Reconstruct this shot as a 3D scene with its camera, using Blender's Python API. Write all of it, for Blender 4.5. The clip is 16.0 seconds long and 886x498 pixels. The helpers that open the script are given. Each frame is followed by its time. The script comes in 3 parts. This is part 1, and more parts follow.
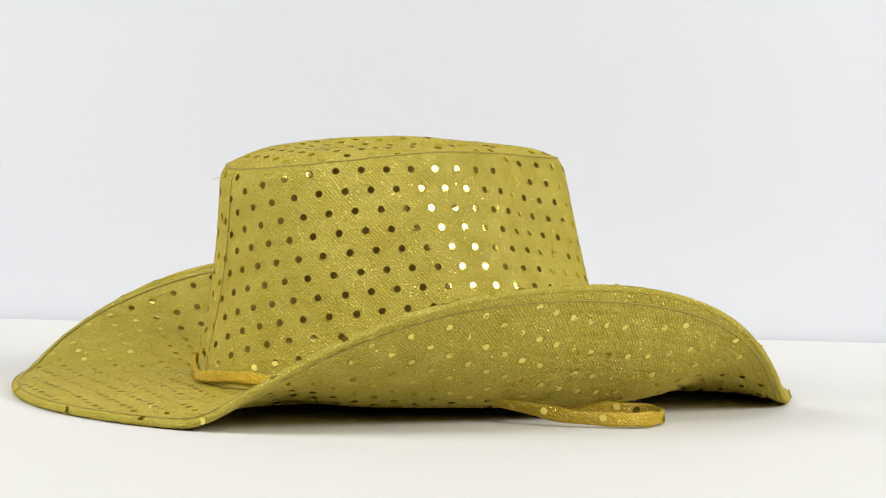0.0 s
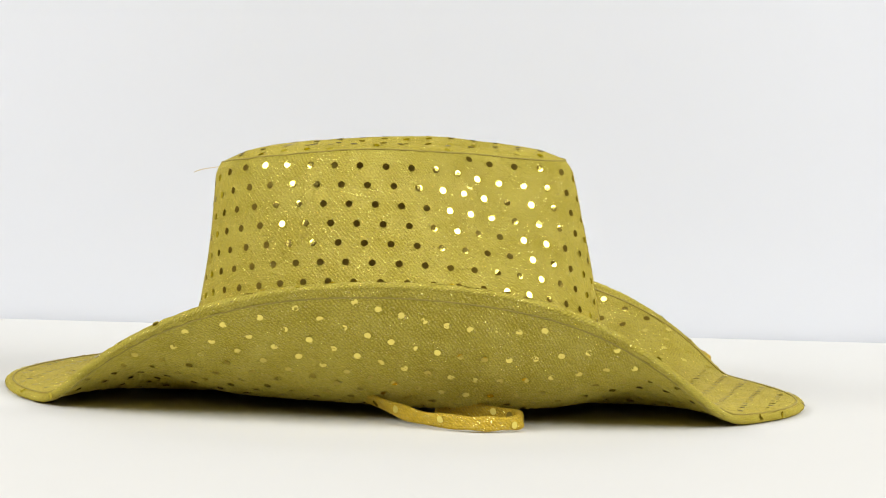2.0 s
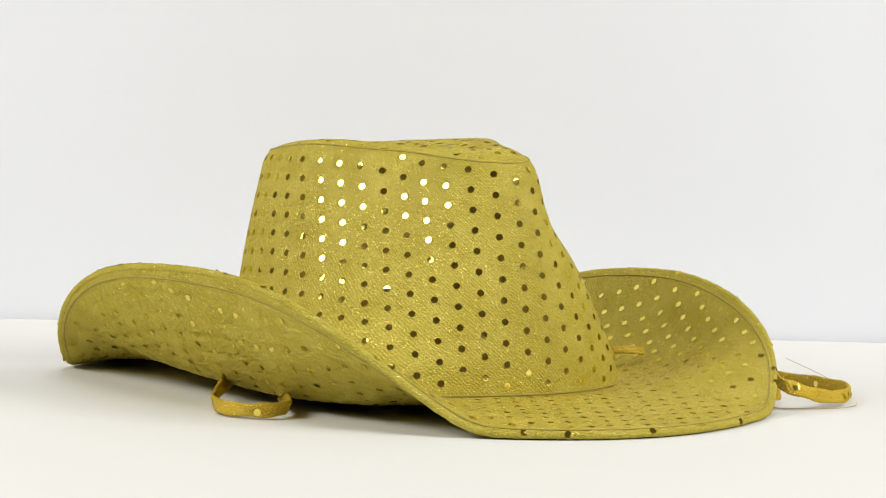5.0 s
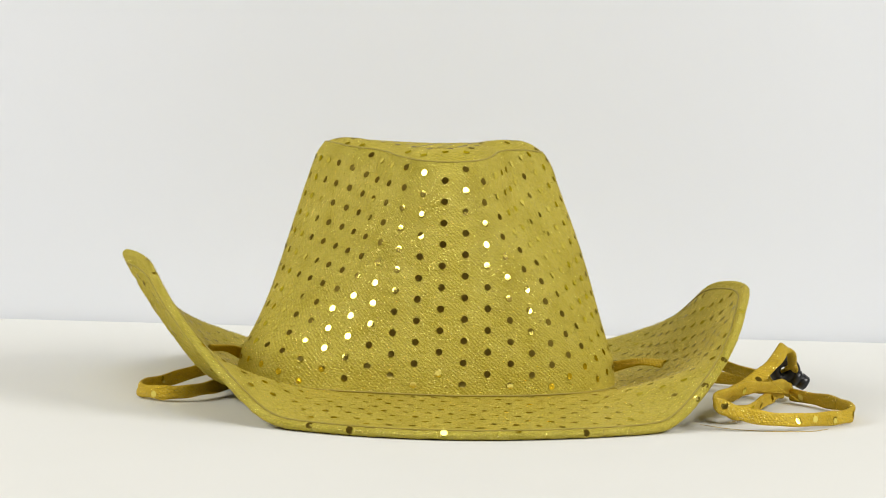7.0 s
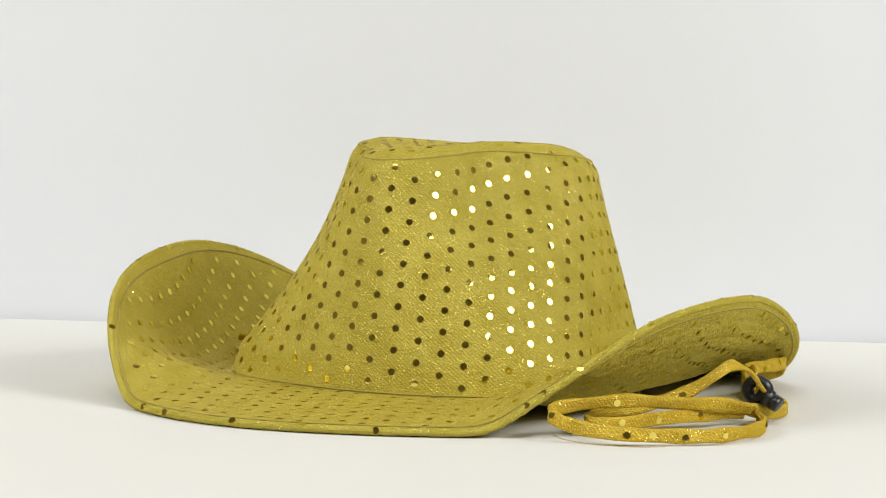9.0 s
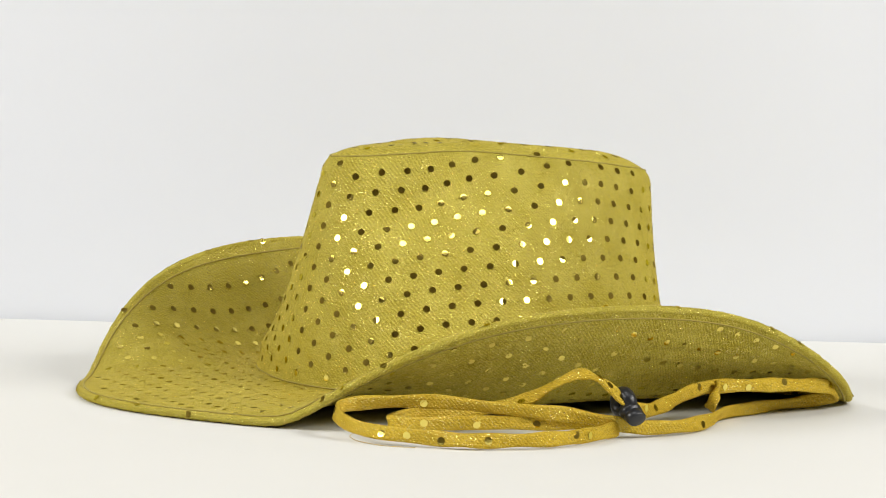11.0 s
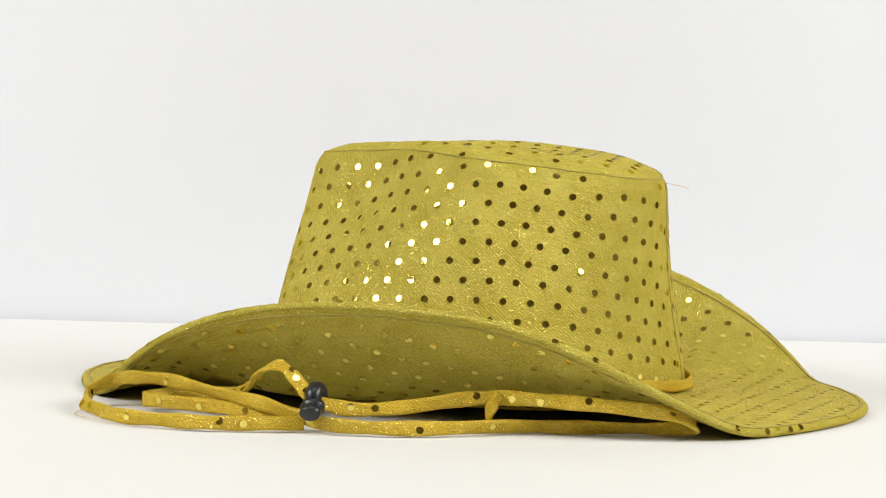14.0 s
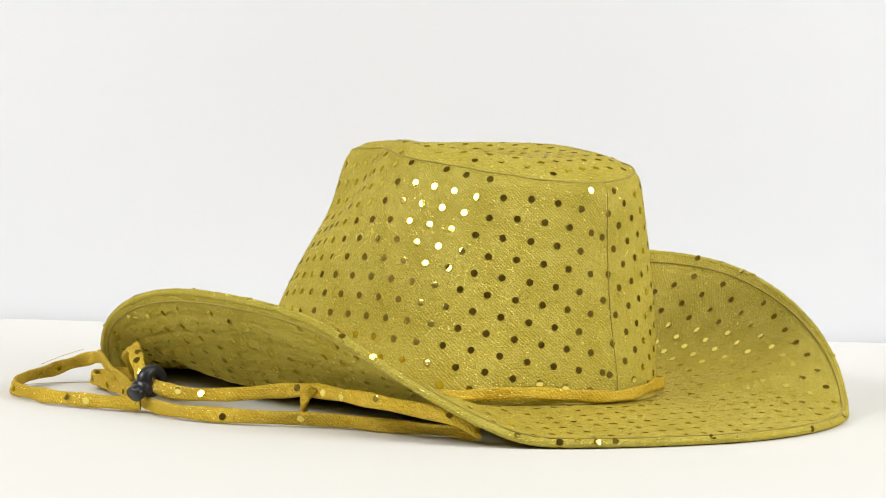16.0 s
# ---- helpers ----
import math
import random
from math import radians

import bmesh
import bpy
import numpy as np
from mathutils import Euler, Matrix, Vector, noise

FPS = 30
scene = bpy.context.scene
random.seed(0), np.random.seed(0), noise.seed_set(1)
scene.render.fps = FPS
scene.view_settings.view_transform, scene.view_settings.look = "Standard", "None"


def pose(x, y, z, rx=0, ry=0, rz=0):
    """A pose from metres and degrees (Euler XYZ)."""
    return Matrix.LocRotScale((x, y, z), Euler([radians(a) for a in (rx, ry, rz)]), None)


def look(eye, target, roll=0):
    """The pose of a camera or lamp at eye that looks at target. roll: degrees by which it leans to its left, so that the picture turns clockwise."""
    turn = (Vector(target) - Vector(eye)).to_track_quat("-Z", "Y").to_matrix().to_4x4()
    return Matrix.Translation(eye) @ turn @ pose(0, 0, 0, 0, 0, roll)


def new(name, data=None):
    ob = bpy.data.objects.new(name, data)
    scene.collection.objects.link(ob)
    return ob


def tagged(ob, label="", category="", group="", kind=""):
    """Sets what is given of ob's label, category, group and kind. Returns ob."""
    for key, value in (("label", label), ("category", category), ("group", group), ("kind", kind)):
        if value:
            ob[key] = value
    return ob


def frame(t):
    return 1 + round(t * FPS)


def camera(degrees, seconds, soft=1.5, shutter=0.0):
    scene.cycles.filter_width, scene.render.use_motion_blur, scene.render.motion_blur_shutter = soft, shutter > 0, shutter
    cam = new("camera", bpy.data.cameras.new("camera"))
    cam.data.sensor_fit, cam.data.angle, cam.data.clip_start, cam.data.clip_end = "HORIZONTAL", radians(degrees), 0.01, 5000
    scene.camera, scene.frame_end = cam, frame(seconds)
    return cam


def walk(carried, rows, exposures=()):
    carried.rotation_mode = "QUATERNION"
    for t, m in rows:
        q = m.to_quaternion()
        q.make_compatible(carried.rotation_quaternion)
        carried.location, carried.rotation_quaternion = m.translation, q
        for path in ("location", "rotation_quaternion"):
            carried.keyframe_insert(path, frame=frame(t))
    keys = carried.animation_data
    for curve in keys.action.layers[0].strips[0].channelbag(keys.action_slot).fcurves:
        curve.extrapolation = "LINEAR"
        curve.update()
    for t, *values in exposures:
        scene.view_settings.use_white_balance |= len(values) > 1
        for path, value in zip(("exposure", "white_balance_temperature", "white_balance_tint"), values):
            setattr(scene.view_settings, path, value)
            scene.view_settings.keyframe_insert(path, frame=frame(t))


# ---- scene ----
# Table top at z = 0; the hat turns about the z axis; the hat's front points along +x of its own space.
EYE = (0.0013, -1.6, 0.1844)
cam = camera(14.87, 16.0, soft=1.0)
AIM = look(EYE, (0.0013, -0.6, 0.1844 - math.tan(radians(4.13))), 1.6)
walk(cam, [(0, AIM), (16, AIM)], exposures=[(0, -0.06, 6350, 10), (2.5, -0.03, 6400, 10), (4, 0.0, 6450, 10), (7, -0.15, 6550, 8), (9, -0.13, 6550, 8), (12.5, -0.03, 6500, 10), (16, 0.03, 6500, 10)])


def turn_at(t):
    """The turntable's angle in degrees at t seconds."""
    return 20.0 - math.degrees(0.27596 * t - 0.000041 * t * t)


# ---- world and lamps ----
world = bpy.data.worlds.new("studio_world")
scene.world = world
world.use_nodes = True
world.node_tree.nodes["Background"].inputs[0].default_value = (0.55, 0.6, 0.7, 1)
world.node_tree.nodes["Background"].inputs[1].default_value = 0.02


def softbox(name, eye, target, size, power, colour):
    lamp = bpy.data.lights.new(name, "AREA")
    lamp.shape, lamp.size, lamp.size_y, lamp.energy, lamp.color = "RECTANGLE", size[0], size[1], power, colour
    ob = new(name, lamp)
    ob.matrix_world = look(eye, target)
    return ob


softbox("key_lamp", (1.04, -0.47, 0.80), (0, 0, 0.05), (0.95, 0.37), 15, (1, 0.98, 0.95))
softbox("fill_lamp", (-1.04, -0.47, 0.80), (0, 0, 0.05), (0.9, 0.4), 13.5, (1, 0.98, 0.95))
# overhead light added to brighten table and backdrop; no such source is known
softbox("added_top_fill", (0.0, -0.6, 2.0), (0, 0.3, 0.1), (1.2, 0.7), 12, (0.97, 0.98, 1))


# ---- materials ----
def material(name, colour=(0.8, 0.8, 0.8), rough=0.5, metal=0.0):
    m = bpy.data.materials.new(name)
    m.use_nodes = True
    b = m.node_tree.nodes["Principled BSDF"]
    b.inputs["Base Color"].default_value = (*colour, 1)
    b.inputs["Roughness"].default_value = rough
    b.inputs["Metallic"].default_value = metal
    return m, m.node_tree, b


def node(tree, kind, **sockets):
    n = tree.nodes.new(kind)
    for key, value in sockets.items():
        n.inputs[key.replace("_", " ")].default_value = value
    return n


def mixed(tree, factor, a, b):
    """A colour mix; factor is a socket, a and b are colours or sockets."""
    n = tree.nodes.new("ShaderNodeMix")
    n.data_type = "RGBA"
    tree.links.new(factor, n.inputs[0])
    for socket, value in ((n.inputs[6], a), (n.inputs[7], b)):
        if isinstance(value, tuple):
            socket.default_value = (*value, 1)
        else:
            tree.links.new(value, socket)
    return n.outputs[2]


def ramp(tree, source, lo, hi):
    n = tree.nodes.new("ShaderNodeMapRange")
    n.inputs[1].default_value, n.inputs[2].default_value = lo, hi
    tree.links.new(source, n.inputs[0])
    return n.outputs[0]


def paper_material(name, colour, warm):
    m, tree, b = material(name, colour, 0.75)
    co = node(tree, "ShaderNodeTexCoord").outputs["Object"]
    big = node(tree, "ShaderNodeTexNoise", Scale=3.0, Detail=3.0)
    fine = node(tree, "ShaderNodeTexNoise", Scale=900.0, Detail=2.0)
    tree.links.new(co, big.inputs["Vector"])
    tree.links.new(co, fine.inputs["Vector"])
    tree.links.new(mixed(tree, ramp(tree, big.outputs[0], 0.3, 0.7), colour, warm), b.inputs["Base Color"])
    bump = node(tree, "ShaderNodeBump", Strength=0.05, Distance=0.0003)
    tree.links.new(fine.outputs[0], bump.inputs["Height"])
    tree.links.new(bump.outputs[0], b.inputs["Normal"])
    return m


def lame_material(name, colour, pale, deep, weave=1500.0, stretch=(1, 1, 1), glitter=0.955):
    """Woven gold lame: a matt yellow ground, shiny threads, and single bright specks of metal yarn."""
    m, tree, b = material(name, colour, 0.5, 0.25)
    co = node(tree, "ShaderNodeTexCoord").outputs["UV"]
    blotch = node(tree, "ShaderNodeTexNoise", Scale=60.0, Detail=4.0)
    grain = node(tree, "ShaderNodeTexNoise", Scale=weave, Detail=3.0, Roughness=0.7)
    flake = node(tree, "ShaderNodeTexVoronoi", Scale=3500.0)
    drawn = tree.nodes.new("ShaderNodeMapping")
    drawn.inputs["Scale"].default_value = stretch
    tree.links.new(co, drawn.inputs["Vector"])
    wide = tree.nodes.new("ShaderNodeMapping")
    wide.inputs["Scale"].default_value = (520, 980, 1)
    tree.links.new(co, wide.inputs["Vector"])
    crack = node(tree, "ShaderNodeTexVoronoi", Scale=1.0)
    crack.feature = "DISTANCE_TO_EDGE"
    tree.links.new(wide.outputs[0], crack.inputs["Vector"])
    for n, source in ((blotch, co), (grain, drawn.outputs[0]), (flake, co)):
        tree.links.new(source, n.inputs["Vector"])
    split = node(tree, "ShaderNodeSeparateColor")
    tree.links.new(flake.outputs["Color"], split.inputs[0])
    speck = tree.nodes.new("ShaderNodeMath")
    speck.operation, speck.inputs[1].default_value = "GREATER_THAN", glitter
    tree.links.new(split.outputs[0], speck.inputs[0])
    twill = node(tree, "ShaderNodeTexWave", Scale=330.0, Distortion=3.0, Detail=3.0)
    twill.bands_direction = "DIAGONAL"
    twill.inputs["Detail Scale"].default_value = 2.0
    tree.links.new(co, twill.inputs["Vector"])
    weft = tree.nodes.new("ShaderNodeMath")
    weft.operation, weft.inputs[1].default_value = "MULTIPLY_ADD", 0.16
    tree.links.new(twill.outputs["Fac"], weft.inputs[0])
    tree.links.new(grain.outputs[0], weft.inputs[2])
    base = mixed(tree, ramp(tree, weft.outputs[0], 0.44, 0.69), deep, colour)
    base = mixed(tree, ramp(tree, blotch.outputs[0], 0.2, 1.1), base, pale)
    gap = ramp(tree, crack.outputs["Distance"], 0.11, 0.02)
    patch = tree.nodes.new("ShaderNodeMath")
    patch.operation = "MULTIPLY"
    tree.links.new(gap, patch.inputs[0])
    tree.links.new(ramp(tree, blotch.outputs[0], 1.25, -0.15), patch.inputs[1])
    base = mixed(tree, patch.outputs[0], base, deep)
    base = mixed(tree, speck.outputs[0], base, (1.0, 0.85, 0.38))
    tree.links.new(base, b.inputs["Base Color"])
    tree.links.new(ramp(tree, speck.outputs[0], -1.1, 1.0), b.inputs["Metallic"])
    rough = tree.nodes.new("ShaderNodeMapRange")
    rough.inputs[3].default_value, rough.inputs[4].default_value = 0.55, 0.22
    tree.links.new(speck.outputs[0], rough.inputs[0])
    tree.links.new(rough.outputs[0], b.inputs["Roughness"])
    # every speck of yarn leans its own way
    lean = tree.nodes.new("ShaderNodeVectorMath")
    lean.operation = "SUBTRACT"
    lean.inputs[1].default_value = (0.5, 0.5, 0.5)
    tree.links.new(flake.outputs["Color"], lean.inputs[0])
    size = tree.nodes.new("ShaderNodeVectorMath")
    size.operation = "SCALE"
    tree.links.new(lean.outputs[0], size.inputs[0])
    amount = tree.nodes.new("ShaderNodeMath")
    amount.operation, amount.inputs[1].default_value = "MULTIPLY", 1.35
    tree.links.new(speck.outputs[0], amount.inputs[0])
    tree.links.new(amount.outputs[0], size.inputs["Scale"])
    bump = node(tree, "ShaderNodeBump", Strength=0.9, Distance=0.0009)
    tree.links.new(weft.outputs[0], bump.inputs["Height"])
    total = tree.nodes.new("ShaderNodeVectorMath")
    total.operation = "ADD"
    tree.links.new(bump.outputs[0], total.inputs[0])
    tree.links.new(size.outputs[0], total.inputs[1])
    unit = tree.nodes.new("ShaderNodeVectorMath")
    unit.operation = "NORMALIZE"
    tree.links.new(total.outputs[0], unit.inputs[0])
    tree.links.new(unit.outputs[0], b.inputs["Normal"])
    b.inputs["Sheen Weight"].default_value = 0.2
    b.inputs["Sheen Roughness"].default_value = 0.35
    b.inputs["Sheen Tint"].default_value = (1.0, 0.74, 0.08, 1)
    b.inputs["Specular IOR Level"].default_value = 0.2
    b.inputs["Specular Tint"].default_value = (0.85, 0.64, 0.1, 1)
    return m


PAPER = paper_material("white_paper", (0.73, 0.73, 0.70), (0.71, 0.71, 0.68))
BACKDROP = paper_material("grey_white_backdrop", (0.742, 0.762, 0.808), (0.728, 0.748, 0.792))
WALL = paper_material("dark_studio_wall", (0.50, 0.44, 0.33), (0.54, 0.47, 0.35))
TABLE = paper_material("table_edge", (0.25, 0.25, 0.25), (0.3, 0.3, 0.28))
LAME = lame_material("gold_lame", (0.675, 0.57, 0.09), (0.725, 0.64, 0.15), (0.34, 0.28, 0.028), glitter=0.94)
RIBBON = lame_material("gold_ribbon", (0.74, 0.525, 0.05), (0.80, 0.61, 0.10), (0.45, 0.285, 0.015), 1500.0, (1, 0.16, 1), 0.93)
THREAD = material("olive_thread", (0.36, 0.29, 0.05), 0.7)[0]
SEQUIN, _, sequin_shader = material("gold_sequin", (0.88, 0.73, 0.17), 0.1, 1.0)
sequin_shader.inputs["Specular Tint"].default_value = (0.2, 0.155, 0.03, 1)
FUZZ = material("gold_yarn", (0.97, 0.79, 0.22), 0.25, 0.6)[0]
BLACK = material("black_plastic", (0.012, 0.013, 0.016), 0.35)[0]


# ---- building helpers ----
def grid_mesh(name, rows, closed=True, flip=False):
    """A mesh from rows of points; each row is a ring when closed."""
    n = len(rows[0])
    verts = [p for row in rows for p in row]
    faces = []
    for i in range(len(rows) - 1):
        for j in range(n if closed else n - 1):
            k = (j + 1) % n
            f = (i * n + j, i * n + k, (i + 1) * n + k, (i + 1) * n + j)
            faces.append(f[::-1] if flip else f)
    me = bpy.data.meshes.new(name)
    me.from_pydata([tuple(v) for v in verts], [], faces)
    me.polygons.foreach_set("use_smooth", [True] * len(faces))
    # cloth coordinates in metres: along the rows and across them
    mid = rows[len(rows) // 2]
    along = [0.0]
    for j in range(n):
        along.append(along[-1] + (Vector(mid[(j + 1) % n]) - Vector(mid[j])).length)
    across = [0.0]
    for i in range(len(rows) - 1):
        across.append(across[-1] + sum((Vector(rows[i + 1][j]) - Vector(rows[i][j])).length for j in range(0, n, max(1, n // 8))) / len(range(0, n, max(1, n // 8))))
    uv = []
    for i in range(len(rows) - 1):
        for j in range(n if closed else n - 1):
            f = [(along[j], across[i]), (along[j + 1], across[i]), (along[j + 1], across[i + 1]), (along[j], across[i + 1])]
            for c in (f[::-1] if flip else f):
                uv += c
    me.uv_layers.new(name="cloth").data.foreach_set("uv", uv)
    return me


def woven_mesh(name, coarse, rows, turns, relief, along=0.0009, across=0.0004, seed=1):
    """A dense closed-ring mesh over coarse rows of points, with the uneven relief of woven metal yarn.
    relief gives the height of the yarn, one number or one for each fine row."""
    c = np.array([[tuple(p) for p in row] for row in coarse], float)
    n0 = c.shape[1]
    c = np.fft.irfft(np.fft.rfft(c, axis=1), turns, axis=1) * (turns / n0)
    at = np.linspace(0, len(c) - 1, rows)
    low = np.minimum(at.astype(int), len(c) - 2)
    w = (at - low)[:, None, None]
    p = c[low] * (1 - w) + c[low + 1] * w
    du = np.roll(p, -1, 1) - np.roll(p, 1, 1)
    dv = np.gradient(p, axis=0)
    n = np.cross(du, dv)
    n /= np.linalg.norm(n, axis=2, keepdims=True) + 1e-12
    ring = np.linalg.norm(np.roll(p[rows // 2], -1, 0) - p[rows // 2], axis=1)
    step_u = ring.mean()
    run = np.linalg.norm(np.diff(p, axis=0), axis=2).mean(1)
    step_v = run.mean()
    fu, fv = np.fft.rfftfreq(turns, step_u), np.fft.fftfreq(rows, step_v)
    soft = np.exp(-2 * math.pi ** 2 * ((along * fu[None, :]) ** 2 + (across * fv[:, None]) ** 2))
    yarn = np.fft.irfft2(np.fft.rfft2(np.random.default_rng(seed).standard_normal((rows, turns))) * soft, (rows, turns))
    yarn = np.clip(yarn / yarn.std(), -2.2, 2.2)
    p = p + n * (yarn * np.broadcast_to(np.reshape(relief, (-1, 1)), (rows, 1)))[:, :, None]
    i, j = np.meshgrid(np.arange(rows - 1), np.arange(turns), indexing="ij")
    k = (j + 1) % turns
    quads = np.stack([i * turns + j, i * turns + k, (i + 1) * turns + k, (i + 1) * turns + j], -1).reshape(-1, 4)
    me = bpy.data.meshes.new(name)
    me.vertices.add(rows * turns)
    me.vertices.foreach_set("co", p.ravel())
    me.loops.add(quads.size)
    me.loops.foreach_set("vertex_index", quads.ravel())
    me.polygons.add(len(quads))
    me.polygons.foreach_set("loop_start", np.arange(0, quads.size, 4))
    me.polygons.foreach_set("use_smooth", np.ones(len(quads), bool))
    u = np.concatenate([[0], np.cumsum(ring)])
    v = np.concatenate([[0], np.cumsum(run)])
    uv = np.stack([np.stack([u[j], v[i]], -1), np.stack([u[j + 1], v[i]], -1), np.stack([u[j + 1], v[i + 1]], -1), np.stack([u[j], v[i + 1]], -1)], 2)
    me.uv_layers.new(name="cloth").data.foreach_set("uv", uv.ravel())
    me.update(calc_edges=True)
    return me


def part(name, me, mat, parent, label="", kind=""):
    if isinstance(me, bmesh.types.BMesh):
        bm, me = me, bpy.data.meshes.new(name)
        bm.to_mesh(me)
        bm.free()
    if not me.materials:
        me.materials.append(mat)
    ob = new(name, me)
    ob.parent = parent
    return tagged(ob, label, kind=kind)


def box(bm, lo, hi):
    vs = [bm.verts.new((x, y, z)) for z in (lo[2], hi[2]) for x, y in ((lo[0], lo[1]), (hi[0], lo[1]), (hi[0], hi[1]), (lo[0], hi[1]))]
    for f in ((3, 2, 1, 0), (4, 5, 6, 7), (0, 1, 5, 4), (1, 2, 6, 5), (2, 3, 7, 6), (3, 0, 4, 7)):
        bm.faces.new([vs[i] for i in f])


def smooth_line(points, steps=8, closed=False):
    """A Catmull-Rom line through the points."""
    p = [np.array(q, float) for q in points]
    n = len(p)
    out = []
    for i in range(n if closed else n - 1):
        a, b, c, d = (p[(i + k) % n] if closed else p[min(max(i + k, 0), n - 1)] for k in (-1, 0, 1, 2))
        for s in range(steps):
            u = s / steps
            out.append(0.5 * (2 * b + (c - a) * u + (2 * a - 5 * b + 4 * c - d) * u * u + (3 * b - a - 3 * c + d) * u ** 3))
    if not closed:
        out.append(p[-1])
    return out


def tube_mesh(name, line, radius, sides=8, closed=False):
    """A round cord along a line."""
    rows = []
    n = len(line)
    for i, q in enumerate(line):
        a = line[(i - 1) % n] if closed or i else line[0]
        b = line[(i + 1) % n] if closed or i < n - 1 else line[-1]
        d = Vector(b - a).normalized()
        side = d.cross(Vector((0, 0, 1)))
        side = side.normalized() if side.length > 1e-4 else Vector((1, 0, 0))
        up = side.cross(d)
        rows.append([Vector(q) + radius * (side * math.cos(w) + up * math.sin(w)) for w in (2 * math.pi * k / sides for k in range(sides))])
    if closed:
        rows.append(rows[0])
    return grid_mesh(name, rows)


# ---- the studio ----
def slab(name, lo, hi, mat, label, category):
    bm = bmesh.new()
    box(bm, lo, hi)
    ob = part(name, bm, mat, None, label, "structure")
    return tagged(ob, category=category)


def build_studio():
    slab("floor", (-2.4, -3.2, -0.86), (2.4, 2.0, -0.76), WALL, "dark studio floor under the table", "floor")
    slab("ceiling", (-2.4, -3.2, 2.3), (2.4, 2.0, 2.4), WALL, "dark studio ceiling", "ceiling")
    slab("wall_south", (-2.4, -3.3, -0.76), (2.4, -3.2, 2.3), WALL, "dark studio wall", "wall")
    slab("wall_north", (-2.4, 2.0, -0.76), (2.4, 2.1, 2.3), WALL, "dark studio wall behind the backdrop", "wall")
    slab("wall_west", (-2.5, -3.2, -0.76), (-2.4, 2.0, 2.3), WALL, "dark studio wall", "wall")
    slab("wall_east", (2.4, -3.2, -0.76), (2.5, 2.0, 2.3), WALL, "dark studio wall", "wall")
    slab("table_base", (-0.8, -0.55, -0.76), (0.8, 0.28, -0.031), TABLE, "plain grey base under the white table top", "table")
    # white table top, its front lengthened out of view to bounce light upward
    profile = [(-0.65, -0.03), (-0.65, -0.002), (-0.648, 0.0)]
    profile += [(-0.648 + (0.311 + 0.648) * k / 12, 0.0) for k in range(1, 13)]
    profile += [(0.314, -0.002), (0.314, -0.03)]
    rows = [[(x, y, z) for x in np.linspace(-0.9, 0.9, 7)] for y, z in profile]
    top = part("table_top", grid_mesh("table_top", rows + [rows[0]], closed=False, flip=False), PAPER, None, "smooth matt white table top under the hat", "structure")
    top.data.polygons.foreach_set("use_smooth", [False] * len(top.data.polygons))
    tagged(top, category="table")
    # paper backdrop hanging behind the table's far edge
    profile = [(0.3165, -0.30 + 0.84 * k / 12) for k in range(13)]
    profile += [(y + 0.003, z) for y, z in profile[::-1]]
    rows = [[(x, y, z) for x in np.linspace(-0.46, 0.46, 13)] for y, z in profile]
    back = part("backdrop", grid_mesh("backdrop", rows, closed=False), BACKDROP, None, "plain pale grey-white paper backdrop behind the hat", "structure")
    tagged(back, category="backdrop")


# ---- the hat's form ----
MID = (-0.018, -0.004)
RIM_HEIGHT = (105.5, 107.0, 109.5, 112.5, 115.0, 116.8, 117.5, 117.0, 116.5, 116.0, 115.5, 113.8, 112.0, 112.8, 115.0, 116.3, 116.6, 116.4, 115.5, 114.5, 113.3, 112.0, 109.5, 107.0)
# radius of the crown in mm: for each harmonic (cosine, sine) three terms in height
CROWN_COS = ((80.8, -19.02, -1.06), (-3.13, -8.86, -0.5), (8.84, 4.73, 0.97), (1.46, 5.17, -4.19), (0.72, 4.46, -0.68), (0.79, 0.94, 0.44), (-0.19, -0.18, 2.07), (-0.26, 0.48, 1.02))
CROWN_SIN = ((0, 0, 0), (0.98, 0.0, -2.79), (1.96, 2.99, -3.03), (0.84, 0.39, 0.13), (0.57, 0.78, 0.92), (0.51, 1.36, -0.07), (0.3, -0.67, 1.12), (-0.03, 0.59, 0.77))
EDGE_R = (167.8, -1.0, 2.4, 20.2, 4.3, 3.2, 0.9, -2.1, -1.8, 1.1, -0.4, -0.8, 0.4, 0.4, -0.4, 1.3, 0.4)
EDGE_Z = (19.8, 4.6, -4.8, -43.0, -10.1, -3.3, -1.6, -4.3, -2.6, -1.6, -1.0, 1.5, 0.9, 0.6, -0.4, 0.0, 0.6, 0.7, -0.4, -0.3, 0.2, 0.2, -0.2)


def series(c, a):
    return (c[0] + sum(c[2 * m - 1] * math.cos(m * a) + c[2 * m] * math.sin(m * a) for m in range(1, len(c) // 2 + 1))) / 1000


def bell(x, mid, width):
    return math.exp(-((x - mid) / width) ** 2)


def blocked_radius(a, z):
    """The crown as it came off the block, before it was handled; the cloth's lattice follows this form."""
    z = z if z > 0.021 else 0.021 + 0.35 * (z - 0.021)
    s = (z - 0.06) / 0.06
    r = 0
    for m in range(8):
        for k in range(3):
            r += (CROWN_COS[m][k] * math.cos(m * a) + CROWN_SIN[m][k] * math.sin(m * a)) * s ** k
    # the thumb dent beside the front pinch
    deg = math.degrees(math.atan2(math.sin(a), math.cos(a)))
    r += 1.8 * bell(deg, 42, 14) * bell(z, 0.045, 0.025) - 4.0 * bell(deg, 38, 17) * bell(z, 0.088, 0.013)
    return r / 1000


